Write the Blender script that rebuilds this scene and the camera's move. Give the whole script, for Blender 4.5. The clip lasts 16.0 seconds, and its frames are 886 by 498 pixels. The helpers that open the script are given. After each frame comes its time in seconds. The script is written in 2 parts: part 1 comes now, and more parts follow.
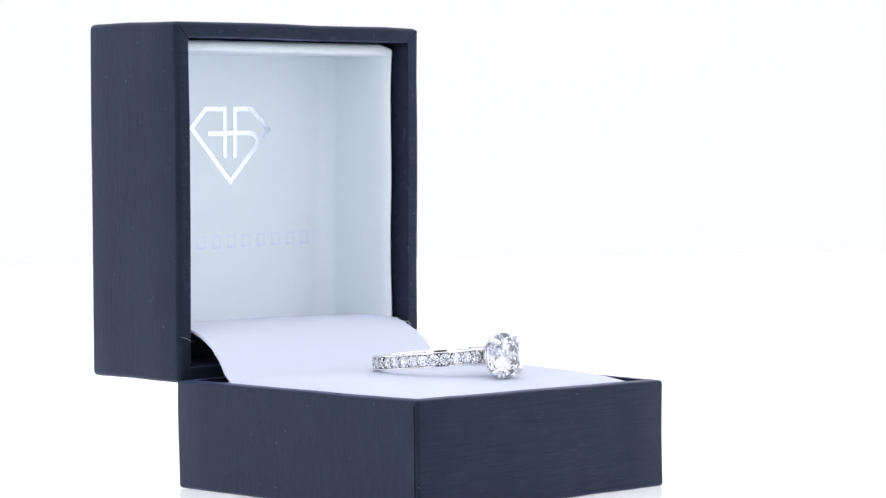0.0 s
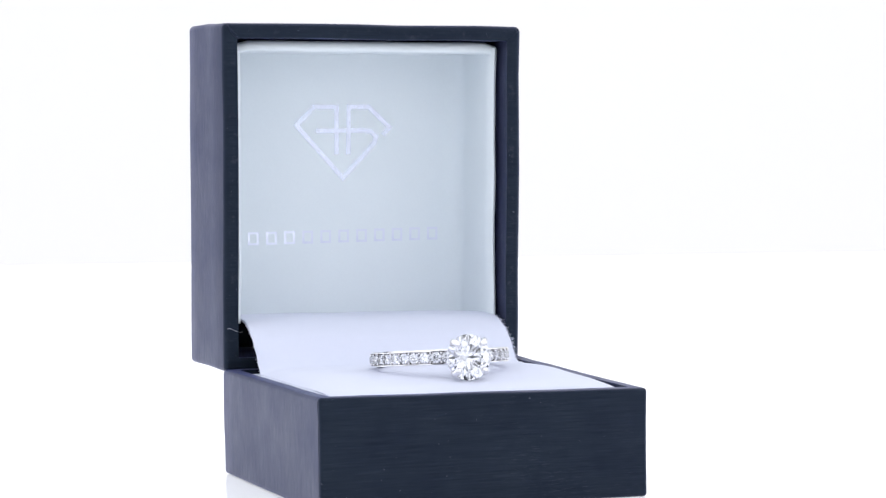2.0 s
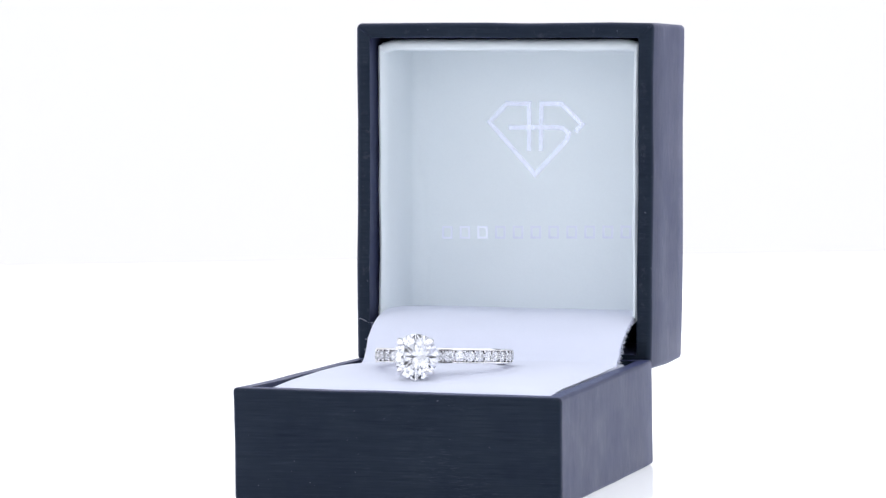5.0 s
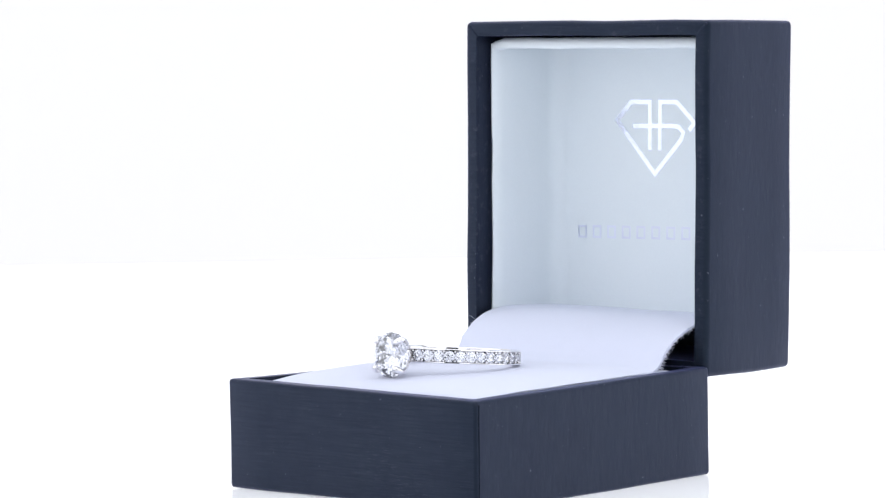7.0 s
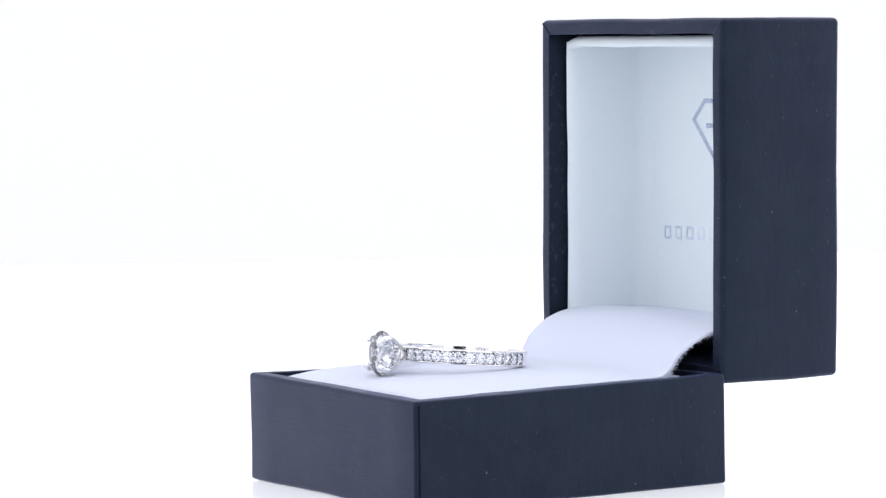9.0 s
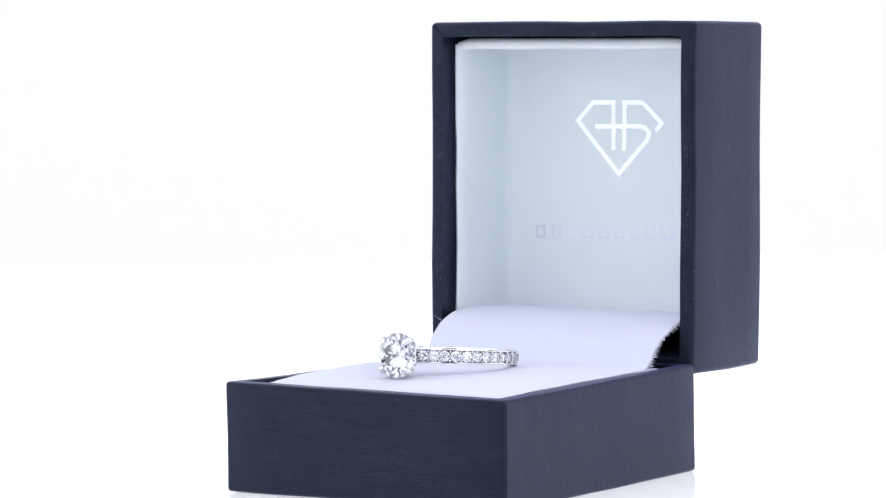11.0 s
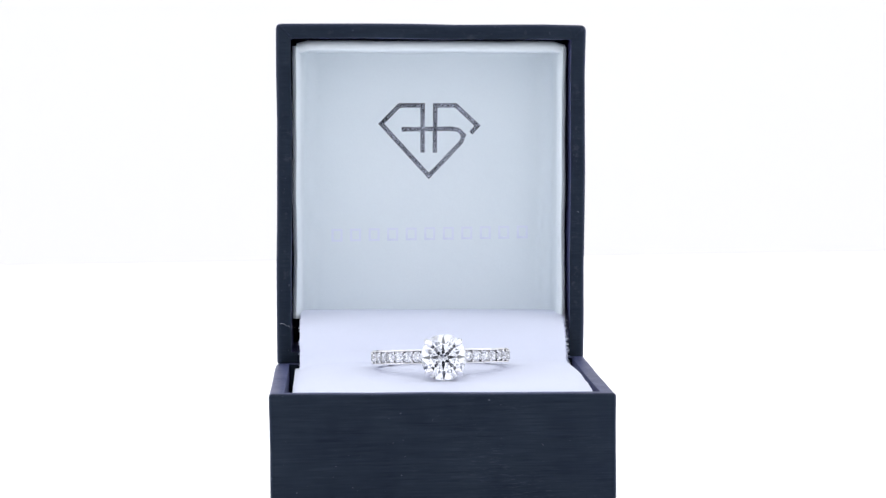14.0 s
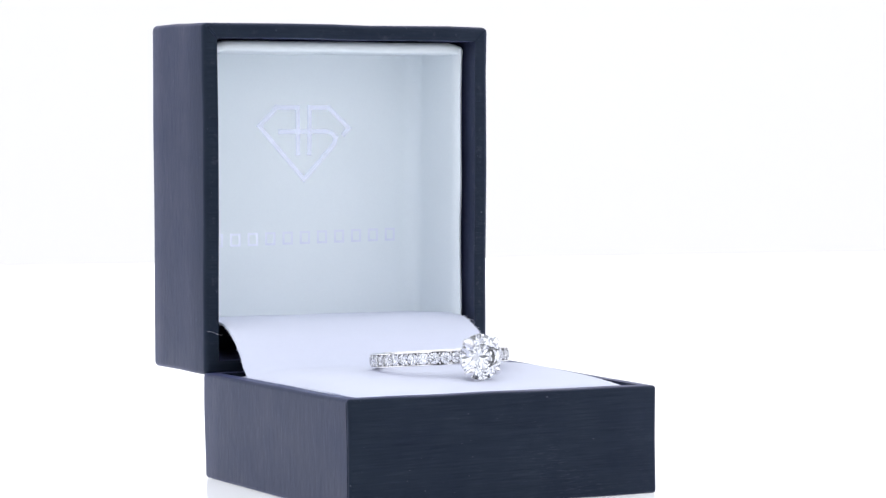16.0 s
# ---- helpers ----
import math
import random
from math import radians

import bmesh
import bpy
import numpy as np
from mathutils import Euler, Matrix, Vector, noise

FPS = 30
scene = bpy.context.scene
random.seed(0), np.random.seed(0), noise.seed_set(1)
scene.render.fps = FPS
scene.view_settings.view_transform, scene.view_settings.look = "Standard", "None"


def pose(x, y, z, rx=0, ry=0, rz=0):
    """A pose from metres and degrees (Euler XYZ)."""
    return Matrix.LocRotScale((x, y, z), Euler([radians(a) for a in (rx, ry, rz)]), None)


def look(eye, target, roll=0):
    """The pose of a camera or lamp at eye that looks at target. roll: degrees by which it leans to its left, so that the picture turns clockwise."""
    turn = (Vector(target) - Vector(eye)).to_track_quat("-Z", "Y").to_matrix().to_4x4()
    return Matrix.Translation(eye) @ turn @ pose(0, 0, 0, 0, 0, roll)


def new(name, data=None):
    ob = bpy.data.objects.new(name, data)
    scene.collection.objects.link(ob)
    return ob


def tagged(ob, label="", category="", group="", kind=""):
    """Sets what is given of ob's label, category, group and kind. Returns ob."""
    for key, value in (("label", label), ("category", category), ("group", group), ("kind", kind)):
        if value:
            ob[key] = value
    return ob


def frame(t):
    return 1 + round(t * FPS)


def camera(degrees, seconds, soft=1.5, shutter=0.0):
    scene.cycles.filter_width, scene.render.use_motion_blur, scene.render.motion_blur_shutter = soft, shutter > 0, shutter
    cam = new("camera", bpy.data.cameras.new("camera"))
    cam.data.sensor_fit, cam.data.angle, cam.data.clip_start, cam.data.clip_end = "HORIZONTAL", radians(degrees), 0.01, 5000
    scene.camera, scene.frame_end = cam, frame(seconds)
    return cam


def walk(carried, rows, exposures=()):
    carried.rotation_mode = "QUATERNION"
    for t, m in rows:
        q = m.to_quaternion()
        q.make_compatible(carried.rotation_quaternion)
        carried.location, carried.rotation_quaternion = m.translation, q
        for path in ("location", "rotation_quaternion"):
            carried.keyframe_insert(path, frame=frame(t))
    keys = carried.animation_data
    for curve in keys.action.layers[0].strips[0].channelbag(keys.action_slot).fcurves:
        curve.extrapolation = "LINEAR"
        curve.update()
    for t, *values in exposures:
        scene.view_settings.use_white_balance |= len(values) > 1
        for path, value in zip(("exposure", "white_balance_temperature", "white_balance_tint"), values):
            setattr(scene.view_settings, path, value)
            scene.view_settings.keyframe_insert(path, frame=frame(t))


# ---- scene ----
cam = camera(16.21, 16.0, soft=1.35)
EYE = Vector((0.0, -0.4716, 0.0597))
AIM = EYE + Vector((math.sin(radians(-0.357)) * math.cos(radians(-2.86)),
                    math.cos(radians(-0.357)) * math.cos(radians(-2.86)),
                    math.sin(radians(-2.86))))
walk(cam, [(0.0, look(EYE, AIM, -0.944)), (16.0, look(EYE, AIM, -0.944))])

# ---- world: the dim studio outside the light tent ----
world = bpy.data.worlds.new("studio")
scene.world = world
world.use_nodes = True
world.node_tree.nodes["Background"].inputs[0].default_value = (0.30, 0.33, 0.40, 1)
world.node_tree.nodes["Background"].inputs[1].default_value = 0.05

# emission of floor and tent walls; unseen walls glow unevenly to shape reflections
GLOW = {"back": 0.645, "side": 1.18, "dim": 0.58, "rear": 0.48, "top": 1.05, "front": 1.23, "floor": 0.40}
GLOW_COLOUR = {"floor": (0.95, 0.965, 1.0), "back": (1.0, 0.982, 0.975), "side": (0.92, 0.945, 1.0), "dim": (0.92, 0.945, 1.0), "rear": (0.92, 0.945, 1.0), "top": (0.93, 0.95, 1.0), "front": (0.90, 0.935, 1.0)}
S = 0.001


# ---- materials ----
class Nodes:
    def __init__(self, name):
        self.mat = bpy.data.materials.new(name)
        self.mat.use_nodes = True
        self.tree = self.mat.node_tree
        self.bsdf = self.tree.nodes["Principled BSDF"]
        self.out = self.tree.nodes["Material Output"]

    def add(self, kind, **values):
        node = self.tree.nodes.new(kind)
        for key, value in values.items():
            node.inputs[key].default_value = value
        return node

    def link(self, a, b):
        self.tree.links.new(a, b)

    def set(self, **values):
        for key, value in values.items():
            self.bsdf.inputs[key.replace("_", " ")].default_value = value

    def coords(self, scale):
        tc = self.add("ShaderNodeTexCoord")
        mp = self.add("ShaderNodeMapping")
        mp.inputs["Scale"].default_value = scale
        self.link(tc.outputs["Object"], mp.inputs["Vector"])
        return mp.outputs["Vector"]

    def noise(self, scale, detail=3.0, rough=0.55):
        n = self.add("ShaderNodeTexNoise")
        n.inputs["Scale"].default_value = 1.0
        n.inputs["Detail"].default_value = detail
        n.inputs["Roughness"].default_value = rough
        self.link(self.coords(scale), n.inputs["Vector"])
        return n.outputs["Fac"]

    def ramp(self, fac, stops):
        r = self.add("ShaderNodeValToRGB")
        els = r.color_ramp.elements
        while len(els) < len(stops):
            els.new(0.5)
        for el, (p, c) in zip(els, stops):
            el.position = p
            el.color = c if len(c) == 4 else (*c, 1)
        self.link(fac, r.inputs["Fac"])
        return r.outputs["Color"]

    def bump(self, height, strength, distance, under=None):
        b = self.add("ShaderNodeBump")
        b.inputs["Strength"].default_value = strength
        b.inputs["Distance"].default_value = distance
        self.link(height, b.inputs["Height"])
        if under is not None:
            self.link(under, b.inputs["Normal"])
        return b.outputs["Normal"]

    def mix(self, a, b, fac):
        m = self.add("ShaderNodeMix")
        m.data_type = "RGBA"
        for sock, value in ((m.inputs[0], fac), (m.inputs[6], a), (m.inputs[7], b)):
            if hasattr(value, "links"):
                self.link(value, sock)
            else:
                sock.default_value = value
        return m.outputs[2]


def navy_material():
    n = Nodes("navy_brushed_paper")
    across = n.noise((150, 3600, 3600), 4, 0.62)
    upright = n.noise((850, 850, 240), 5, 0.66)
    tc = n.add("ShaderNodeTexCoord")
    sep = n.add("ShaderNodeSeparateXYZ")
    n.link(tc.outputs["Normal"], sep.inputs[0])
    side = n.add("ShaderNodeMath")
    side.operation = "ABSOLUTE"
    n.link(sep.outputs["X"], side.inputs[0])
    patch = n.ramp(n.noise((330, 330, 330), 3), [(0.34, (0.35, 0.35, 0.35)), (0.60, (1, 1, 1))])
    streak = n.mix((0.45, 0.45, 0.45, 1), n.mix(across, upright, side.outputs[0]), patch)
    tone = n.mix((0.47, 0.47, 0.47, 1), n.mix(across, n.mix((0.5, 0.5, 0.5, 1), upright, 0.25), side.outputs[0]), patch)
    cloud = n.noise((140, 140, 140), 3)
    colour = n.ramp(tone, [(0.31, (0.0041, 0.0069, 0.0101)), (0.70, (0.0125, 0.0175, 0.0242))])
    worn = n.ramp(cloud, [(0.32, (0.72, 0.74, 0.78)), (0.72, (1.30, 1.26, 1.20))])
    mul = n.add("ShaderNodeMix")
    mul.data_type, mul.blend_type = "RGBA", "MULTIPLY"
    mul.inputs[0].default_value = 1.0
    n.link(colour, mul.inputs[6])
    n.link(worn, mul.inputs[7])
    # tiny pale scuffs
    speck = n.noise((1700, 1700, 1500), 2)
    fleck = n.ramp(speck, [(0.735, (0, 0, 0)), (0.775, (1, 1, 1))])
    # short rubbed dashes along the brushing, in clusters
    dash = n.ramp(n.mix(n.noise((620, 4600, 4600), 3, 0.6), n.noise((2300, 2300, 520), 3, 0.6), side.outputs[0]),
                  [(0.55, (0, 0, 0)), (0.72, (1, 1, 1))])
    where = n.ramp(n.noise((95, 95, 120), 3), [(0.50, (0, 0, 0)), (0.66, (1, 1, 1))])
    rub = n.mix((0, 0, 0, 1), dash, where)
    pale = n.mix((0.021, 0.026, 0.035, 1), (0.014, 0.018, 0.027, 1), side.outputs[0])
    worn_paper = n.mix(mul.outputs[2], pale, rub)
    # the folds are rubbed pale here and there
    geo = n.add("ShaderNodeNewGeometry")
    fold = n.ramp(geo.outputs["Pointiness"], [(0.53, (0, 0, 0)), (0.60, (1, 1, 1))])
    chips = n.ramp(n.noise((700, 700, 700), 4, 0.65), [(0.56, (0, 0, 0)), (0.66, (1, 1, 1))])
    worn_paper = n.mix(worn_paper, (0.05, 0.053, 0.066, 1), n.mix((0, 0, 0, 1), chips, fold))
    n.link(n.mix(worn_paper, (0.10, 0.11, 0.14, 1), fleck), n.bsdf.inputs["Base Color"])
    rough = n.ramp(cloud, [(0.3, (0.34, 0.34, 0.34)), (0.7, (0.46, 0.46, 0.46))])
    n.link(rough, n.bsdf.inputs["Roughness"])
    n.set(Specular_IOR_Level=0.24, Sheen_Weight=0.22, Sheen_Roughness=0.5, Sheen_Tint=(0.38, 0.42, 1.0, 1), Specular_Tint=(0.40, 0.54, 0.85, 1))
    fine = n.bump(streak, 0.6, 0.0001)
    n.link(n.bump(cloud, 0.25, 0.0003, fine), n.bsdf.inputs["Normal"])
    return n.mat


def cloth_material(name, light, dark, grain):
    n = Nodes(name)
    fibre = n.noise((grain, grain, grain), 3, 0.65)
    cloud = n.noise((90, 90, 90), 3)
    n.link(n.mix(n.ramp(fibre, [(0.3, dark), (0.7, light)]),
                 n.ramp(cloud, [(0.3, dark), (0.7, light)]), 0.5), n.bsdf.inputs["Base Color"])
    n.set(Roughness=0.85, Specular_IOR_Level=0.15, Sheen_Weight=0.12, Sheen_Roughness=0.5)
    fine = n.bump(fibre, 0.25, 0.00006)
    n.link(n.bump(cloud, 0.35, 0.0006, fine), n.bsdf.inputs["Normal"])
    return n.mat


def foil_material(name, colour, rough, bump):
    n = Nodes(name)
    grit = n.noise((3600, 3600, 3600), 2, 0.6)
    soft = n.noise((420, 420, 420), 2)
    n.set(Base_Color=(*colour, 1), Metallic=1.0)
    n.link(n.ramp(soft, [(0.3, (rough,) * 3), (0.7, (rough * 1.7,) * 3)]), n.bsdf.inputs["Roughness"])
    n.link(n.bump(soft, bump * 0.4, 0.0003, n.bump(grit, bump * 2.2, 0.00004)), n.bsdf.inputs["Normal"])
    return n.mat


def metal_material():
    n = Nodes("polished_white_gold")
    n.set(Base_Color=(0.86, 0.845, 0.855, 1), Metallic=1.0)
    soft = n.noise((900, 900, 900), 3)
    n.link(n.ramp(soft, [(0.3, (0.05,) * 3), (0.7, (0.13,) * 3)]), n.bsdf.inputs["Roughness"])
    n.link(n.bump(soft, 0.06, 0.0002), n.bsdf.inputs["Normal"])
    return n.mat


def gem_material():
    n = Nodes("diamond")
    glass = n.add("ShaderNodeBsdfGlass")
    glass.inputs["IOR"].default_value = 2.42
    glass.inputs["Roughness"].default_value = 0.0
    glass.inputs["Color"].default_value = (0.972, 0.976, 0.995, 1)
    n.link(glass.outputs[0], n.out.inputs["Surface"])
    return n.mat


def acrylic_material():
    n = Nodes("white_gloss_acrylic")
    cloud = n.noise((14, 14, 14), 3)
    n.link(n.ramp(cloud, [(0.3, (0.86, 0.87, 0.895)), (0.7, (0.885, 0.89, 0.905))]), n.bsdf.inputs["Base Color"])
    n.set(Roughness=0.07, Specular_IOR_Level=0.45, Emission_Color=(0.95, 0.965, 1.0, 1), Emission_Strength=GLOW["floor"])
    return n.mat


# tent panel whose light is its own emission, at the strength for its place
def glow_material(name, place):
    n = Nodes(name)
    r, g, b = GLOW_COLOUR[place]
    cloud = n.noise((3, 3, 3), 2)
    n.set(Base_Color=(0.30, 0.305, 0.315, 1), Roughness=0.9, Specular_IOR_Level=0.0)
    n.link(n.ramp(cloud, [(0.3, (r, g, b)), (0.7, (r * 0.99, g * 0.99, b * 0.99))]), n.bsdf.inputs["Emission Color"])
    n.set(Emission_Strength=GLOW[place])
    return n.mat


NAVY = navy_material()
LINING = cloth_material("pale_satin_lining", (0.757, 0.806, 0.836), (0.727, 0.779, 0.812), 2600)
SHEET = cloth_material("white_felt_sheet", (0.686, 0.708, 0.828), (0.657, 0.683, 0.80), 3000)
FOAM = cloth_material("white_foam", (0.67, 0.70, 0.80), (0.64, 0.67, 0.78), 2000)
FOIL = foil_material("silver_foil", (0.68, 0.72, 0.85), 0.10, 0.28)
PALE_FOIL = foil_material("pale_silver_foil", (0.75, 0.775, 0.87), 0.42, 0.3)
WORN_FOIL = foil_material("worn_silver_foil", (0.74, 0.77, 0.88), 0.24, 0.34)
METAL = metal_material()
GEM = gem_material()
ACRYLIC = acrylic_material()


# ---- building helpers (millimetres) ----
def part(name, bm, material, parent, label="", smooth=35, place=None):
    """Link a bmesh in millimetres as one mesh object under a thing or a part."""
    bmesh.ops.scale(bm, vec=(S, S, S), verts=bm.verts)
    mesh = bpy.data.meshes.new(name)
    bm.normal_update()
    bm.to_mesh(mesh)
    bm.free()
    return share(name, mesh, material, parent, label, smooth, place)


def share(name, mesh, material, parent, label="", smooth=35, place=None):
    """An object on that mesh."""
    if not mesh.materials:
        mesh.materials.append(material)
        if smooth:
            mesh.shade_smooth()
            mesh.set_sharp_from_angle(angle=radians(smooth))
    ob = new(name, mesh)
    ob.parent = parent
    if place is not None:
        ob.matrix_basis = place
    return tagged(ob, label)


def mm(x, y, z, rx=0, ry=0, rz=0):
    return pose(x * S, y * S, z * S, rx, ry, rz)


def wobble(bm, amount, scale, seed=0.0):
    shift = Vector((seed, seed * 1.7, -seed))
    for v in bm.verts:
        v.co += noise.noise_vector(v.co * scale + shift) * amount


def slice_up(bm, axis, cuts):
    n = Vector((0, 0, 0))
    n[axis] = 1
    for c in cuts:
        p = Vector((0, 0, 0))
        p[axis] = c
        bmesh.ops.bisect_plane(bm, geom=bm.verts[:] + bm.edges[:] + bm.faces[:], plane_co=p, plane_no=n)


def tray(w, d, h, wall, bottom, edge, inner=0.3):
    """An open box, its opening up, centred in x and y, standing on z = 0."""
    bm = bmesh.new()
    bmesh.ops.create_cube(bm, size=1.0)
    for v in bm.verts:
        v.co = Vector((v.co.x * w, v.co.y * d, (v.co.z + 0.5) * h))
    outer = bm.edges[:]
    top = max(bm.faces, key=lambda f: f.calc_center_median().z)
    bmesh.ops.inset_individual(bm, faces=[top], thickness=wall)
    rim = top.edges[:]
    res = bmesh.ops.extrude_face_region(bm, geom=[top])
    bmesh.ops.delete(bm, geom=[top], context="FACES_ONLY")
    for v in [g for g in res["geom"] if isinstance(g, bmesh.types.BMVert)]:
        v.co.z = bottom
    outer = [e for e in outer if e.is_valid]
    rim = [e for e in rim if e.is_valid]
    bmesh.ops.bevel(bm, geom=outer, offset=edge, segments=4, profile=0.5, affect="EDGES", clamp_overlap=True)
    rim = [e for e in bm.edges if all(abs(v.co.z - h) < 1e-4 and abs(v.co.x) < w / 2 - wall + 0.01
                                      and abs(v.co.y) < d / 2 - wall + 0.01 for v in e.verts)]
    bmesh.ops.bevel(bm, geom=rim, offset=inner, segments=3, profile=0.5, affect="EDGES", clamp_overlap=True)
    return bm


def block(w, d, h, edge, segments=3):
    bm = bmesh.new()
    bmesh.ops.create_cube(bm, size=1.0)
    for v in bm.verts:
        v.co = Vector((v.co.x * w, v.co.y * d, (v.co.z + 0.5) * h))
    bmesh.ops.bevel(bm, geom=bm.edges[:], offset=edge, segments=segments, profile=0.5, affect="EDGES")
    return bm


def smooth_line(points, steps):
    """Points along a curve through the given ones."""
    out = []
    pts = [Vector(p) for p in points]
    for i in range(len(pts) - 1):
        a, b, c, d = pts[max(i - 1, 0)], pts[i], pts[i + 1], pts[min(i + 2, len(pts) - 1)]
        for k in range(steps):
            t = k / steps
            out.append(0.5 * (2 * b + (c - a) * t + (2 * a - 5 * b + 4 * c - d) * t * t
                              + (3 * b - a - 3 * c + d) * t ** 3))
    out.append(pts[-1])
    return out


def grid(rows, closed=False):
    """A sheet through rows of points."""
    bm = bmesh.new()
    vs = [[bm.verts.new(p) for p in row] for row in rows]
    for i in range(len(vs) - (0 if closed else 1)):
        a, b = vs[i], vs[(i + 1) % len(vs)]
        for j in range(len(a) - 1):
            bm.faces.new((a[j], a[j + 1], b[j + 1], b[j]))
    return bm


def thicken(bm, depth):
    bmesh.ops.recalc_face_normals(bm, faces=bm.faces)
    bmesh.ops.solidify(bm, geom=bm.faces[:], thickness=depth)


def tube(bm, line, radius, sides=6, taper=None):
    rings = []
    for i, p in enumerate(line):
        t = (line[min(i + 1, len(line) - 1)] - line[max(i - 1, 0)]).normalized()
        u = t.orthogonal().normalized()
        if rings:
            u = (last - t * last.dot(t)).normalized()
        last = u
        v = t.cross(u)
        r = radius if taper is None else taper(i / (len(line) - 1))
        rings.append([bm.verts.new(p + (u * math.cos(a) + v * math.sin(a)) * r)
                      for a in (2 * math.pi * k / sides for k in range(sides))])
    for a, b in zip(rings, rings[1:]):
        for k in range(sides):
            bm.faces.new((a[k], a[(k + 1) % sides], b[(k + 1) % sides], b[k]))
    bm.faces.new(rings[0][::-1])
    bm.faces.new(rings[-1])


def ribbon(bm, line, width, z0, z1):
    """A flat stroke along a line of (x, z), from y = z0 to y = z1."""
    pts = [Vector((p[0], p[1])) for p in line]
    sides = []
    for i, p in enumerate(pts):
        a = (p - pts[i - 1]).normalized() if i else None
        b = (pts[i + 1] - p).normalized() if i + 1 < len(pts) else None
        a, b = a or b, b or a
        n = Vector((-(a + b).y, (a + b).x)).normalized()
        k = min(1.0 / max(n.dot(Vector((-a.y, a.x))), 0.3), 1.8)
        sides.append((p + n * width / 2 * k, p - n * width / 2 * k))
    vs = [[bm.verts.new((q.x, y, q.y)) for q in s for y in (z0, z1)] for s in sides]
    for a, b in zip(vs, vs[1:]):
        for i, j in ((0, 1), (1, 3), (3, 2), (2, 0)):
            bm.faces.new((a[i], a[j], b[j], b[i]))
    for e in (vs[0], vs[-1]):
        bm.faces.new((e[0], e[1], e[3], e[2]))
    bmesh.ops.recalc_face_normals(bm, faces=bm.faces)


# ---- the light tent ----
def slab(name, x0, x1, y0, y1, z0, z1, material, label):
    bm = bmesh.new()
    bmesh.ops.create_cube(bm, size=1.0)
    for v in bm.verts:
        v.co = Vector(((x0 + x1) / 2 + v.co.x * (x1 - x0), (y0 + y1) / 2 + v.co.y * (y1 - y0),
                       (z0 + z1) / 2 + v.co.z * (z1 - z0))) * 1000
    ob = part(name, bm, material, None, smooth=0)
    return tagged(ob, label, "light tent", kind="structure")


def build_tent():
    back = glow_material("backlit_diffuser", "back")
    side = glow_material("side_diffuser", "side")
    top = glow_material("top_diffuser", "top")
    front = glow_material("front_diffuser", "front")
    floor = slab("floor", -0.46, 0.46, -0.56, 0.66, -0.0063, -0.0003, ACRYLIC, "glossy white acrylic sheet lit from below")
    tagged(floor, category="floor")
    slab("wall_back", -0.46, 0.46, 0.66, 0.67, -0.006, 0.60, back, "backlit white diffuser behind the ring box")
    # weaker-glowing copies of the side diffuser, unseen, to dim what foil and paper reflect
    dim = glow_material("side_weak_glow", "dim")
    rear = glow_material("rear_weak_glow", "rear")
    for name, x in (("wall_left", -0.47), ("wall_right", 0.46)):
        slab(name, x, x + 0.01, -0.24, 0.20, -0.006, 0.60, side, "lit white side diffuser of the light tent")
        slab(name + "_rear", x, x + 0.01, 0.20, 0.67, -0.006, 0.60, rear, "unseen white side panel of the light tent, weakly glowing")
        slab(name + "_front", x, x + 0.01, -0.56, -0.24, -0.006, 0.60, dim, "unseen white side panel of the light tent, weakly glowing")
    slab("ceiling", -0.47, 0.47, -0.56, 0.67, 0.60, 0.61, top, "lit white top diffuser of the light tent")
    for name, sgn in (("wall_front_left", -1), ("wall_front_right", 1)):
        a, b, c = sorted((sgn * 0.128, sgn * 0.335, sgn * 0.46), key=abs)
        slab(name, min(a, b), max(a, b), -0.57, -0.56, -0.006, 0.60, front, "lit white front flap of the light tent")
        slab(name + "_outer", min(b, c), max(b, c), -0.57, -0.56, -0.006, 0.60, dim, "unseen white front panel of the light tent, weakly glowing")
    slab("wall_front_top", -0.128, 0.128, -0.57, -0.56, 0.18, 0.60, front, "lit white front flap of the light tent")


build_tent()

# ---- the ring box ----
LID = mm(-4.1, 33.25, 15.6, 0, 1.17, 0)


def lid_space(x, y, z):
    """A point of the box, in millimetres, in the lid's own space."""
    return (LID.inverted() @ (Vector((x, y, z)) * S)) / S


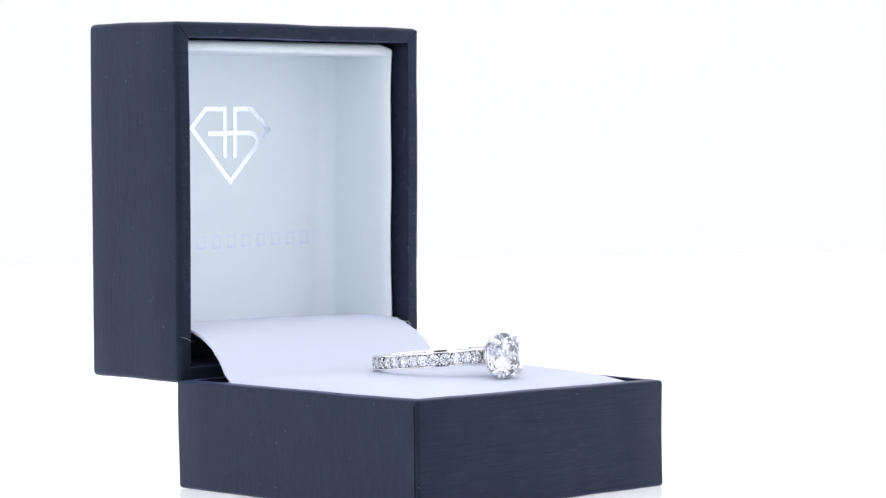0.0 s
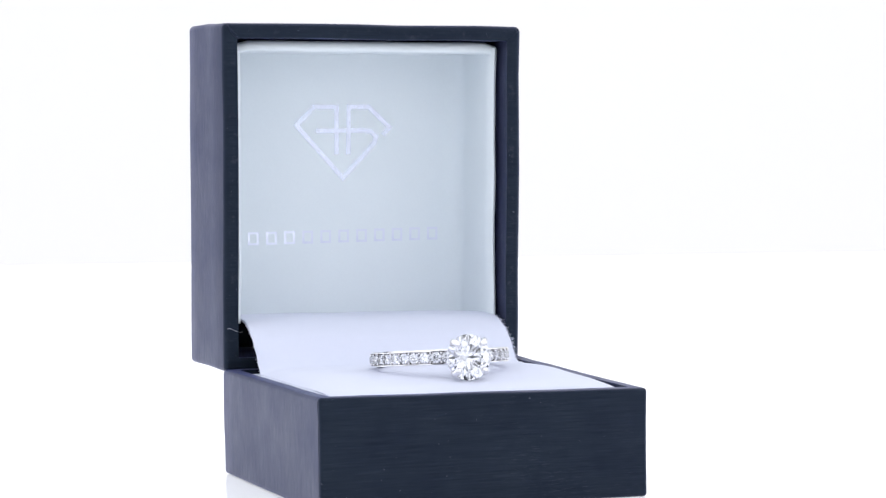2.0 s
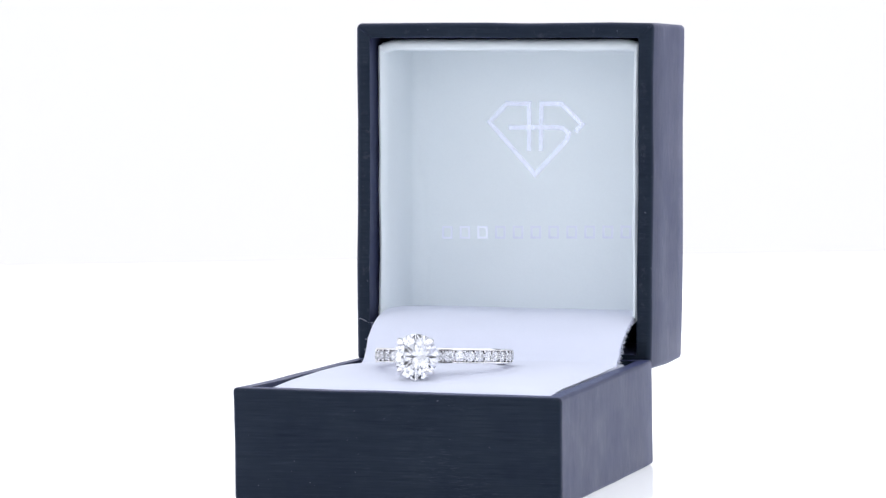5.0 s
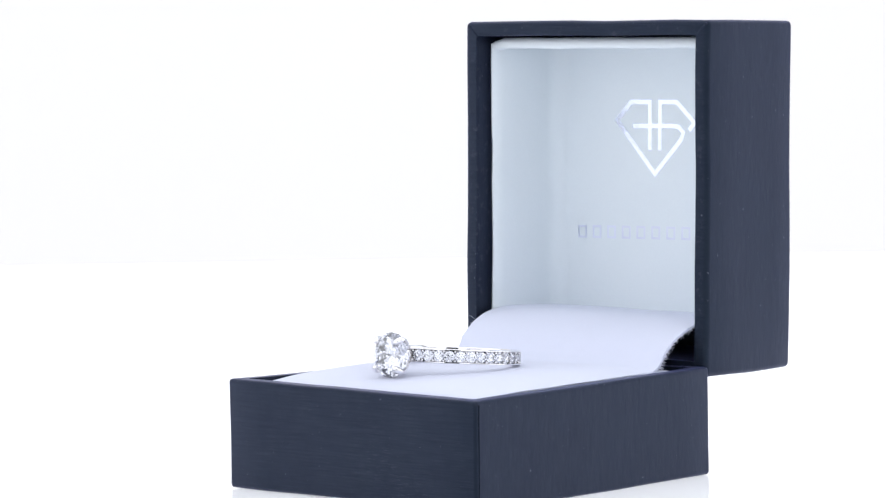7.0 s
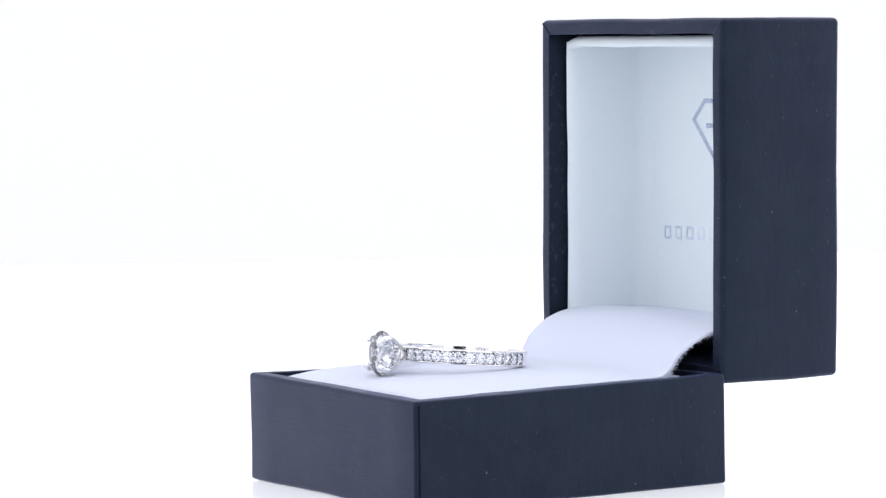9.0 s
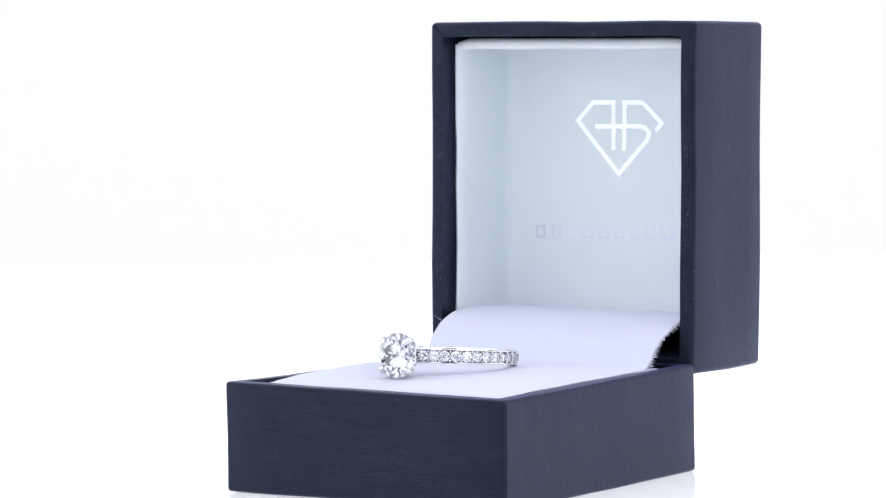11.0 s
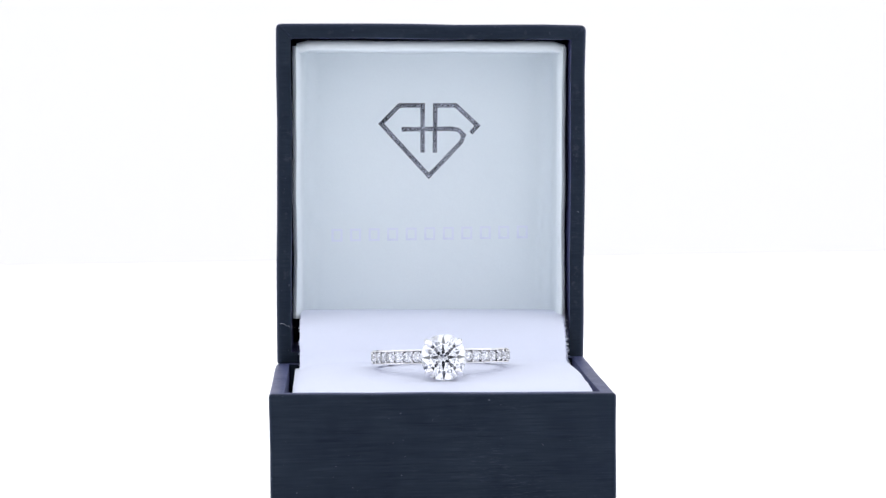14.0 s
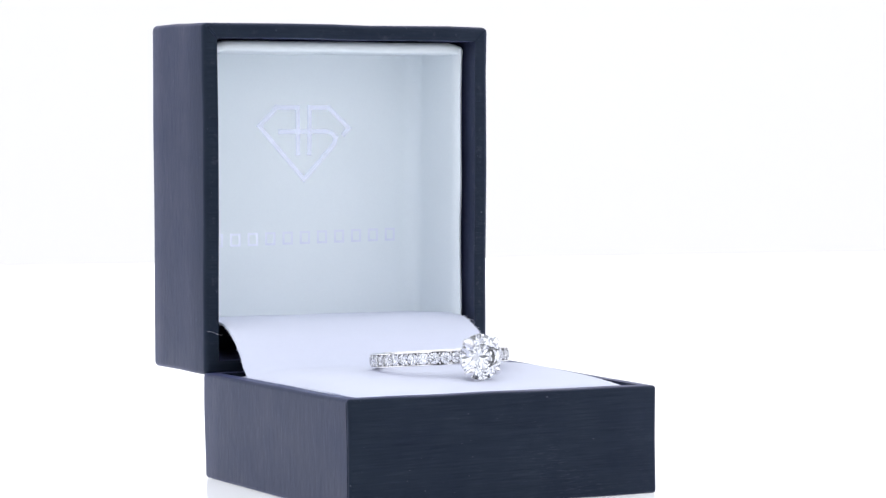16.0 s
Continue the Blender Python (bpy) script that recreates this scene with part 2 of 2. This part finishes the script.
def build_base(box):
    bm = tray(50.25, 55.15, 16.45, 3.1, 1.6, 0.55)
    slice_up(bm, 0, [-18, -10, -3, 4, 11, 18])
    slice_up(bm, 1, [-27.0, -26.86, -26.72, -20, -12, -4, 4, 12, 20])
    slice_up(bm, 2, [0.6, 4, 8, 12, 15.8])
    # the joint where the front's paper is folded round the corners
    for v in bm.verts:
        if abs(v.co.y + 26.86) < 0.01 and abs(v.co.x) > 24.5 and 0.5 < v.co.z < 15.9:
            v.co.x *= 0.988
    wobble(bm, 0.16, 0.09, 3.1)
    # the paper-covered board is slightly twisted
    for v in bm.verts:
        u, w, h = v.co.x / 49.9 + 0.5, v.co.y / 54.6 + 0.5, v.co.z / 16.4
        top = (0.10 * (1 - u) - 0.66 * u) * (1 - w) + (-0.15 * (1 - u) + 0.05 * u) * w
        low = (-0.10 * (1 - u) - 0.28 * u) * (1 - w) - 0.26 * w
        v.co.x += (0.12 if u > 0.9 else -0.1 if u < 0.1 else 0.0) * max(0, 1 - w)
        v.co.x *= 1 - (0.008 if u > 0.5 else 0.001) * (1 - min(1, max(0, w))) * (1 - min(1, max(0, h)))
        v.co.z = max(v.co.z + low + (top - low) * h, -0.295)
    base = part("base", bm, NAVY, box, "navy brushed paper-covered base", place=mm(-4.1, 6.07, 0))
    return base


def build_lid(box):
    bm = tray(49.95, 55.6, 22.55, 3.35, 1.8, 0.85, 0.15)
    slice_up(bm, 0, [-18, -10, -3, 4, 11, 18])
    slice_up(bm, 1, [-20, -12, -4, 4, 12, 20])
    slice_up(bm, 2, [5, 10, 15])
    wobble(bm, 0.22, 0.09, 8.3)
    # the opening faces the front: x, y, z become x, depth, height
    for v in bm.verts:
        v.co = Vector((v.co.x, 22.4 - v.co.z, v.co.y + 27.6))
        # the upper left corner stands out a little
        if v.co.x < -20:
            v.co.x -= 0.28 * min(1, max(0, (v.co.z - 26) / 26))
        elif v.co.x > 20 and v.co.y > 12:
            v.co.x -= 0.1
    bmesh.ops.recalc_face_normals(bm, faces=bm.faces)
    lid = part("lid", bm, NAVY, box, "navy brushed paper-covered lid standing open", place=LID)

    # lining: a sheet bent round the sides and back, with lips at the front
    plan = [(-22.4, 4.0), (-22.15, 3.2), (-21.75, 2.95), (-21.25, 3.4), (-20.95, 5.0), (-20.85, 9.0), (-20.8, 14.0)]
    for k in range(0, 9):
        a = radians(180 - k * 90 / 8)
        plan.append((-18.0 + 2.8 * math.cos(a), 15.6 + 2.8 * math.sin(a)))
    plan += [(-x, y) for x, y in plan[::-1]]
    rows = []
    for i in range(25):
        row = []
        for x, y in plan:
            # the side walls stop short of the felt sheet, the back reaches down behind it
            start = 7.0 if y > 17.5 else 7.4
            if x > 20.9 and y < 6:
                x -= 0.2 + 0.15 * math.sin(math.pi * i / 24)
            elif x < -20.9 and y < 6:
                x -= 0.22 * i / 24
            row.append(Vector((x, y, start + (51.8 - start) * i / 24)))
        rows.append(row)
    bm = grid(rows)
    flat = {v: v.co.y for v in bm.verts if v.co.y > 18.2}
    wobble(bm, 0.22, 0.10, 5.0)
    for v, y in flat.items():
        v.co.y = y
    bmesh.ops.recalc_face_normals(bm, faces=bm.faces)
    part("lining", bm, LINING, lid, "pale grey-green satin lining", smooth=60)
    # top panel with a rolled lip
    prof = [(4.2, 52.75), (3.5, 52.55), (3.1, 52.05), (3.1, 51.4), (3.5, 51.02), (5.0, 50.92), (9.0, 50.98), (14.0, 50.98), (18.4, 50.9)]
    prof = smooth_line([(0, y, z) for y, z in prof], 3)
    rows = []
    for i in range(25):
        x = -21.95 + 43.9 * i / 24
        dip = 0.35 * max(0, abs(x) - 20.6)
        rows.append([Vector((x, p.y, p.z - dip * (1 if p.y < 4.5 else 0))) for p in prof])
    bm = grid(rows)
    wobble(bm, 0.18, 0.12, 9.0)
    bmesh.ops.recalc_face_normals(bm, faces=bm.faces)
    part("lining_top", bm, LINING, lid, "rolled white satin edge", smooth=60)

    # emblem: plain strokes of a gem outline
    first = [(-4.27, 49.85), (-4.14, 57.77), (-8.05, 57.84), (-11.13, 54.81), (-3.29, 45.91), (2.28, 51.56),
             (2.67, 52.71), (1.79, 53.56), (0.9, 53.74)]
    bar = [(1.0, 53.72), (0.34, 53.79), (-7.75, 53.82)]
    second = [(-2.23, 49.81), (-2.0, 57.74), (1.44, 57.68), (5.04, 54.23), (3.87, 53.0)]
    bm = bmesh.new()
    for line, front in ((first, 18.345), (second, 18.345), (bar, 18.335)):
        pts = [lid_space(x, 51.6, z) for x, z in line]
        ribbon(bm, [(p.x, p.z) for p in pts], 0.76, front, 18.6)
    part("emblem", bm, FOIL, lid, "silver foil gem-shaped emblem", smooth=0)
    for i in range(11):
        p = lid_space(-18.9 + i * 3.12, 51.6, 36.2)
        bm = bmesh.new()
        ribbon(bm, [(0.0, -0.9), (0.75, -0.9), (0.75, 0.9), (-0.75, 0.9), (-0.75, -0.9), (0.0, -0.9)], 0.36, -0.03, 0.15)
        worn = i < 3
        part("wordmark_bar", bm, WORN_FOIL if worn else PALE_FOIL, lid, "worn silver foil bar" if worn else "pale silver foil bar",
             smooth=0, place=mm(p.x, 18.39, p.z))
    # folded paper at the upper corners of the rim
    for sx in (-1, 1):
        bm = block(2.9, 0.24, 0.35, 0.08, 2)
        part("corner_fold", bm, NAVY, lid, "folded navy paper corner", place=mm(sx * 23.5, -0.02, 53.9) @ pose(0, 0, 0, 0, -45 * sx, 0) @ mm(0, 0, -0.25))
    # loose thread stuck on the rim
    bm = bmesh.new()
    line = smooth_line([(-24.6, -0.30, 6.75), (-24.0, -0.34, 6.8), (-23.3, -0.34, 6.45), (-22.6, -0.34, 6.2), (-22.0, -0.25, 6.2)], 4)
    tube(bm, line, 0.018, 4)
    part("loose_thread", bm, SHEET, lid, "fine pale thread")
    return lid


def sheet_height(x, y):
    """Height of the felt sheet over the base's bottom."""
    line = SHEET_LINE
    for a, b in zip(line, line[1:]):
        if a.y <= y <= b.y:
            t = (y - a.y) / max(b.y - a.y, 1e-6)
            return a.z + (b.z - a.z) * t
    return line[-1].z if y > line[-1].y else line[0].z


def sheet_rim(u, y):
    """Height of the sheet's side edges, tucked in below the rim of the base."""
    back = min(1, max(0, (y + 17) / 42))
    near = min(1, max(0, (-9.0 - y) / 9))
    return 16.35 - 0.3 * back - 0.5 * near if u < 0 else 15.9 + 0.5 * back - 0.5 * near


SHEET_LINE = smooth_line([(0, -18.3, 15.5), (0, -17.6, 16.2), (0, -15.0, 16.95), (0, -12.6, 17.24), (0, -7.0, 17.65), (0, 1.0, 17.9), (0, 7.0, 17.9), (0, 12.0, 17.6), (0, 18.0, 17.3),
                          (0, 22.0, 17.0), (0, 24.2, 17.1), (0, 26.0, 17.9), (0, 27.5, 19.1), (0, 30.3, 21.5),
                          (0, 34.0, 23.2), (0, 38.4, 23.85), (0, 45.0, 23.7), (0, 50.0, 23.45), (0, 51.75, 23.4)], 5)


def sheet_pull(u, y):
    """How far the foot of the flap is pulled out of square towards its two edges."""
    w = max(0.0, min(1.0, (y - 22.5) / 2.5, (33.5 - y) / 5.0))
    return (-0.15 * w * abs(u) ** 3, 0.0) if u < 0 else (-0.15 * w * u ** 3, -0.8 * w * u ** 2)


def build_sheet(box):
    rows = []
    nx = 40
    for p in SHEET_LINE:
        row = []
        for i in range(nx + 1):
            u = -1 + 2 * i / nx
            k = min(1, max(0, (p.y - 10) / 15))
            x = -3.7 - 0.05 * k + u * (21.9 - 0.55 * k)
            z = p.z
            flat = 1 - min(1, max(0, (p.y - 24.6) / 3.2))
            # the padded part falls off towards its sides, the flap leans with the lid
            z -= flat * max(0.0, z - sheet_rim(u, p.y)) * abs(u) ** (9 if u < 0 else 6)
            z -= (1 - flat) * 0.019 * (x + 3.5)
            edge = 0.16 * noise.noise(Vector((p.y * 0.9, u * 2, 4.0))) * abs(u) ** 8
            dx, dy = sheet_pull(u, p.y)
            row.append(Vector((x + edge + dx, p.y + dy, z)))
        rows.append(row)
    bm = grid(rows)
    for v in bm.verts:
        v.co.z += 0.10 * noise.noise(v.co * 0.12)
    bmesh.ops.recalc_face_normals(bm, faces=bm.faces)
    if sum(f.normal.z for f in bm.faces) < 0:
        bmesh.ops.reverse_faces(bm, faces=bm.faces)
    thicken(bm, 0.35)
    sheet = part("felt_sheet", bm, SHEET, box, "white felt sheet curving from cushion up into the lid", smooth=70)
    # frayed fibres on both cut edges
    rng = random.Random(7)
    for sgn in (-1, 1):
        bm = bmesh.new()
        for _ in range(90 if sgn < 0 else 240):
            y = rng.uniform(24.0, 36.0)
            flat = 1 - min(1, max(0, (y - 24.6) / 3.2))
            k = min(1, max(0, (y - 10) / 15))
            x = -3.7 - 0.05 * k + sgn * (21.8 - 0.55 * k)
            z = sheet_height(x, y)
            z -= flat * max(0.0, z - sheet_rim(sgn, y)) + (1 - flat) * 0.019 * (x + 3.5)
            dx, dy = sheet_pull(sgn, y)
            p = Vector((x + dx, y + dy, z - rng.uniform(0.0, 0.35)))
            size = rng.uniform(0.15, 0.45 if sgn < 0 else 0.95)
            d = Vector((sgn * rng.uniform(0.2, 1), rng.uniform(-0.6, 0.9), rng.uniform(-1.0, 0.25))).normalized()
            bend = Vector((rng.uniform(-1, 1), rng.uniform(-1, 1), rng.uniform(-1, 1))) * 0.2 * size
            tube(bm, [p, p + d * size * 0.5 + bend, p + d * size], 0.05, 3, lambda t: 0.065 * (1 - 0.7 * t))
        fray = part("frayed_edge", bm, SHEET, sheet, "torn white fibres", smooth=60)
        tagged(fray, kind="stuff")
    return sheet


def build_cushion(box):
    bm = block(43.9, 46.0, 13.9, 0.25, 3)
    slice_up(bm, 0, [-16, -8, 0, 8, 16])
    slice_up(bm, 1, [-16, -8, 0, 8, 16])
    for v in bm.verts:
        if v.co.z > 10:
            right = min(1, max(0, v.co.x / 43.8 + 0.5))
            y = v.co.y + 4.9
            v.co.z += (1 - right) * sheet_rim(-1, y) + right * sheet_rim(1, y) - 0.1 - 13.9 - 1.75
    wobble(bm, 0.06, 0.1, 2.0)
    part("cushion", bm, FOAM, box, "white padded insert", place=mm(-4.1, 4.9, 1.75))


def build_hinge(box):
    bm = block(46.0, 0.7, 5.0, 0.2, 2)
    part("hinge", bm, NAVY, box, "navy paper hinge strip", place=mm(-4.1, 33.25, 11.4))


def build_ring_box():
    box = tagged(new("ring_box"), "open navy brushed ring box with white felt inside", "ring box")
    build_base(box)
    build_cushion(box)
    build_sheet(box)
    build_lid(box)
    build_hinge(box)
    return box


# ---- the ring ----
def brilliant(r, tall=1.0):
    """A round brilliant cut, its table up and its girdle at z = 0."""
    bm = bmesh.new()

    def at(rad, deg, z):
        a = radians(deg)
        return bm.verts.new((rad * math.cos(a), rad * math.sin(a) * tall, z))
    g = 0.035 * r
    rt, rs, rl, d = 0.57 * r, 0.775 * r, 0.24 * r, 0.862 * r
    slope = math.tan(radians(34.5))
    zt = g + (r - rt) * slope
    zs = zt - (rs * math.cos(radians(22.5)) - rt) * slope
    zl = -g - d + rl * math.cos(radians(22.5)) * d / r
    T = [at(rt, 45 * i, zt) for i in range(8)]
    st = [at(rs, 45 * i + 22.5, zs) for i in range(8)]
    G = [at(r, 22.5 * j, g) for j in range(16)]
    H = [at(r, 22.5 * j, -g) for j in range(16)]
    L = [at(rl, 45 * i + 22.5, zl) for i in range(8)]
    C = at(0, 0, -g - d)
    bm.faces.new(T)
    for i in range(8):
        j = (i + 1) % 8
        a, b, c = G[2 * i], G[2 * i + 1], G[(2 * i + 2) % 16]
        bm.faces.new((T[i], st[i], T[j]))
        bm.faces.new((T[i], st[i - 1], a, st[i]))
        bm.faces.new((st[i], a, b))
        bm.faces.new((st[i], b, c))
        a, b, c = H[2 * i], H[2 * i + 1], H[(2 * i + 2) % 16]
        bm.faces.new((C, L[i], a, L[i - 1]))
        bm.faces.new((L[i], b, a))
        bm.faces.new((L[i], c, b))
    for j in range(16):
        k = (j + 1) % 16
        bm.faces.new((G[j], H[j], H[k], G[k]))
    bmesh.ops.recalc_face_normals(bm, faces=bm.faces)
    return bm


RADIUS = 10.5
FIRST, PITCH, COUNT = 12.0, 9.2, 13
HEAD = (-13.75, -0.12)


def channel(angle):
    """How deep the stone channel is at that angle from the head, 0 to 1."""
    a = abs(angle)
    end = FIRST + PITCH * (COUNT - 0.5)
    return max(0.0, min(1.0, (a - 4) / 1.5, (end - a) / 1.2))


def build_band(ring):
    rows = []
    n = 288
    for i in range(n):
        deg = -180 + 360 * i / n
        a = radians(deg - 90)
        c = channel(deg)
        low = 1.12 + 0.16 * min(1, max(0, (abs(deg) - 128.5) / 2.5))
        sec = [(9.05, -low + 0.15), (9.2, -low), (RADIUS - 0.12, -low), (RADIUS, -low + 0.12), (RADIUS, -0.90),
               (RADIUS - 0.05, -0.86), (RADIUS - 0.85 * c - 0.05, -0.74), (RADIUS - 0.85 * c - 0.05, 0.74), (RADIUS - 0.05, 0.86),
               (RADIUS, 0.90), (RADIUS, 1.0), (RADIUS - 0.12, 1.12), (9.2, 1.12), (9.05, 0.97), (8.98, 0.0), (9.05, -low + 0.15)]
        rows.append([Vector((r * math.cos(a), r * math.sin(a), z)) for r, z in sec])
    bm = grid(rows, closed=True)
    bmesh.ops.remove_doubles(bm, verts=bm.verts, dist=0.001)
    bmesh.ops.recalc_face_normals(bm, faces=bm.faces)
    part("band", bm, METAL, ring, "polished white gold band", smooth=40)


def build_stones(ring):
    bm = brilliant(0.84)
    stone = bead = None
    spots = [s * (FIRST + PITCH * k) for s in (-1, 1) for k in range(COUNT)]
    for i, deg in enumerate(spots):
        a = radians(deg - 90)
        place = mm((RADIUS - 0.18) * math.cos(a), (RADIUS - 0.18) * math.sin(a), 0) @ pose(0, 0, 0, 0, 0, deg - 90) @ pose(0, 0, 0, 0, 90, 0) @ pose(0, 0, 0, 0, 0, 22.5 * (i % 3))
        if stone is None:
            first = part("pave_stone", bm, GEM, ring, "small round brilliant diamond", smooth=0, place=place)
            stone = first.data
        else:
            share("pave_stone", stone, GEM, ring, "small round brilliant diamond", 0, place)
    for s in (-1, 1):
        for k in range(COUNT + 1):
            a = radians(s * (FIRST + PITCH * (k - 0.5)) - 90)
            for z in (-0.68, 0.68):
                place = mm((RADIUS - 0.06) * math.cos(a), (RADIUS - 0.06) * math.sin(a), z)
                if bead is None:
                    bb = bmesh.new()
                    bmesh.ops.create_icosphere(bb, subdivisions=1, radius=0.2)
                    bead = part("setting_bead", bb, METAL, ring, smooth=80, place=place).data
                else:
                    share("setting_bead", bead, METAL, ring, "", 80, place)


def claw(t):
    """A prong's radius along its length: slender at the foot, a rounded ball at the tip."""
    r = 0.27 + 0.23 * min(1, t / 0.75)
    return r * math.sqrt(max(0.03, 1 - ((t - 0.86) / 0.14) ** 2)) if t > 0.86 else r


def build_head(ring):
    y, z = HEAD
    bm = brilliant(3.40, 1.02)
    # table towards the front
    part("centre_diamond", bm, GEM, ring, "large round brilliant-cut diamond", smooth=0,
         place=mm(0, y, z) @ pose(0, 0, 0, 90, 0, 0) @ pose(0, 0, 0, 0, 0, 0))
    for sx in (-1, 1):
        for sz in (-1, 1):
            ux, uz = sx * 0.745, sz * 0.72
            bm = bmesh.new()
            line = smooth_line([(ux * 0.5, y + 4.2, z + uz * 0.5), (ux * 1.35, y + 2.9, z + uz * 1.35), (ux * 2.35, y + 1.55, z + uz * 2.35),
                                (ux * 3.1, y + 0.25, z + uz * 3.14), (ux * 3.22, y - 0.4, z + uz * 3.26), (ux * 2.92, y - 0.98, z + uz * 2.96),
                                (ux * 2.3, y - 1.28, z + uz * 2.34)], 5)
            tube(bm, line, 0.36, 10, claw)
            prong = part("prong", bm, METAL, ring, "rounded white gold claw", smooth=60)
            bm = bmesh.new()
            line = smooth_line([(ux * 0.45 + sx * 0.42, y + 3.9, z + uz * 0.3), (ux * 1.5 + sx * 0.42, y + 2.5, z + uz * 1.25),
                                (ux * 2.7 + sx * 0.30, y + 0.8, z + uz * 2.5)], 5)
            tube(bm, line, 0.15, 8)
            part("prong_strand", bm, METAL, prong, "slender white gold wire", smooth=60)
    # gallery rails under the stone
    for name, rx, yy, rad in (("gallery_rail", 1.62, y + 2.25, 0.16), ("gallery_rail", 0.72, y + 3.55, 0.22)):
        bm = bmesh.new()
        line = [Vector((rx * math.cos(radians(d)), yy, z + rx * 1.06 * math.sin(radians(d)))) for d in range(0, 361, 12)]
        tube(bm, line, rad, 8)
        part(name, bm, METAL, ring, smooth=60)


def build_ring():
    ring = tagged(new("diamond_ring"), "white gold solitaire ring with diamond-set band lying on felt", "ring")
    build_band(ring)
    build_head(ring)
    build_stones(ring)
    return ring


RING_BOX = build_ring_box()
RING = build_ring()
RING_SEAT = mm(-3.56, 1.25, 19.7, -4.7, 0, 0)


def turn(t):
    """The turntable's angle in degrees: it turns evenly, stops at 8.5 s and comes back from 8.9 s on."""
    if t <= 8.4:
        return 43.10 - 12.12 * t
    if t >= 8.95:
        return 26.69 + 12.15 * (t - 16.0)
    for (a, va), (b, vb) in zip(STOP, STOP[1:]):
        if t <= b:
            return va + (vb - va) * (t - a) / (b - a)
    return STOP[-1][1]


STOP = [(8.4, -58.71), (8.5, -59.8), (8.6, -59.9), (8.7, -59.9), (8.8, -59.9), (8.9, -59.5), (9.0, -58.36)]


def motions():
    times = [0.5 * k for k in range(17)] + [8.2, 8.4, 8.5, 8.6, 8.7, 8.8, 8.9, 9.0, 9.2] + [9.5 + 0.5 * k for k in range(14)]
    walk(RING_BOX, [(t, pose(0, 0, 0, 0, 0, turn(t))) for t in times])
    walk(RING, [(t, pose(0, 0, 0, 0, 0, turn(t)) @ RING_SEAT) for t in times])


motions()
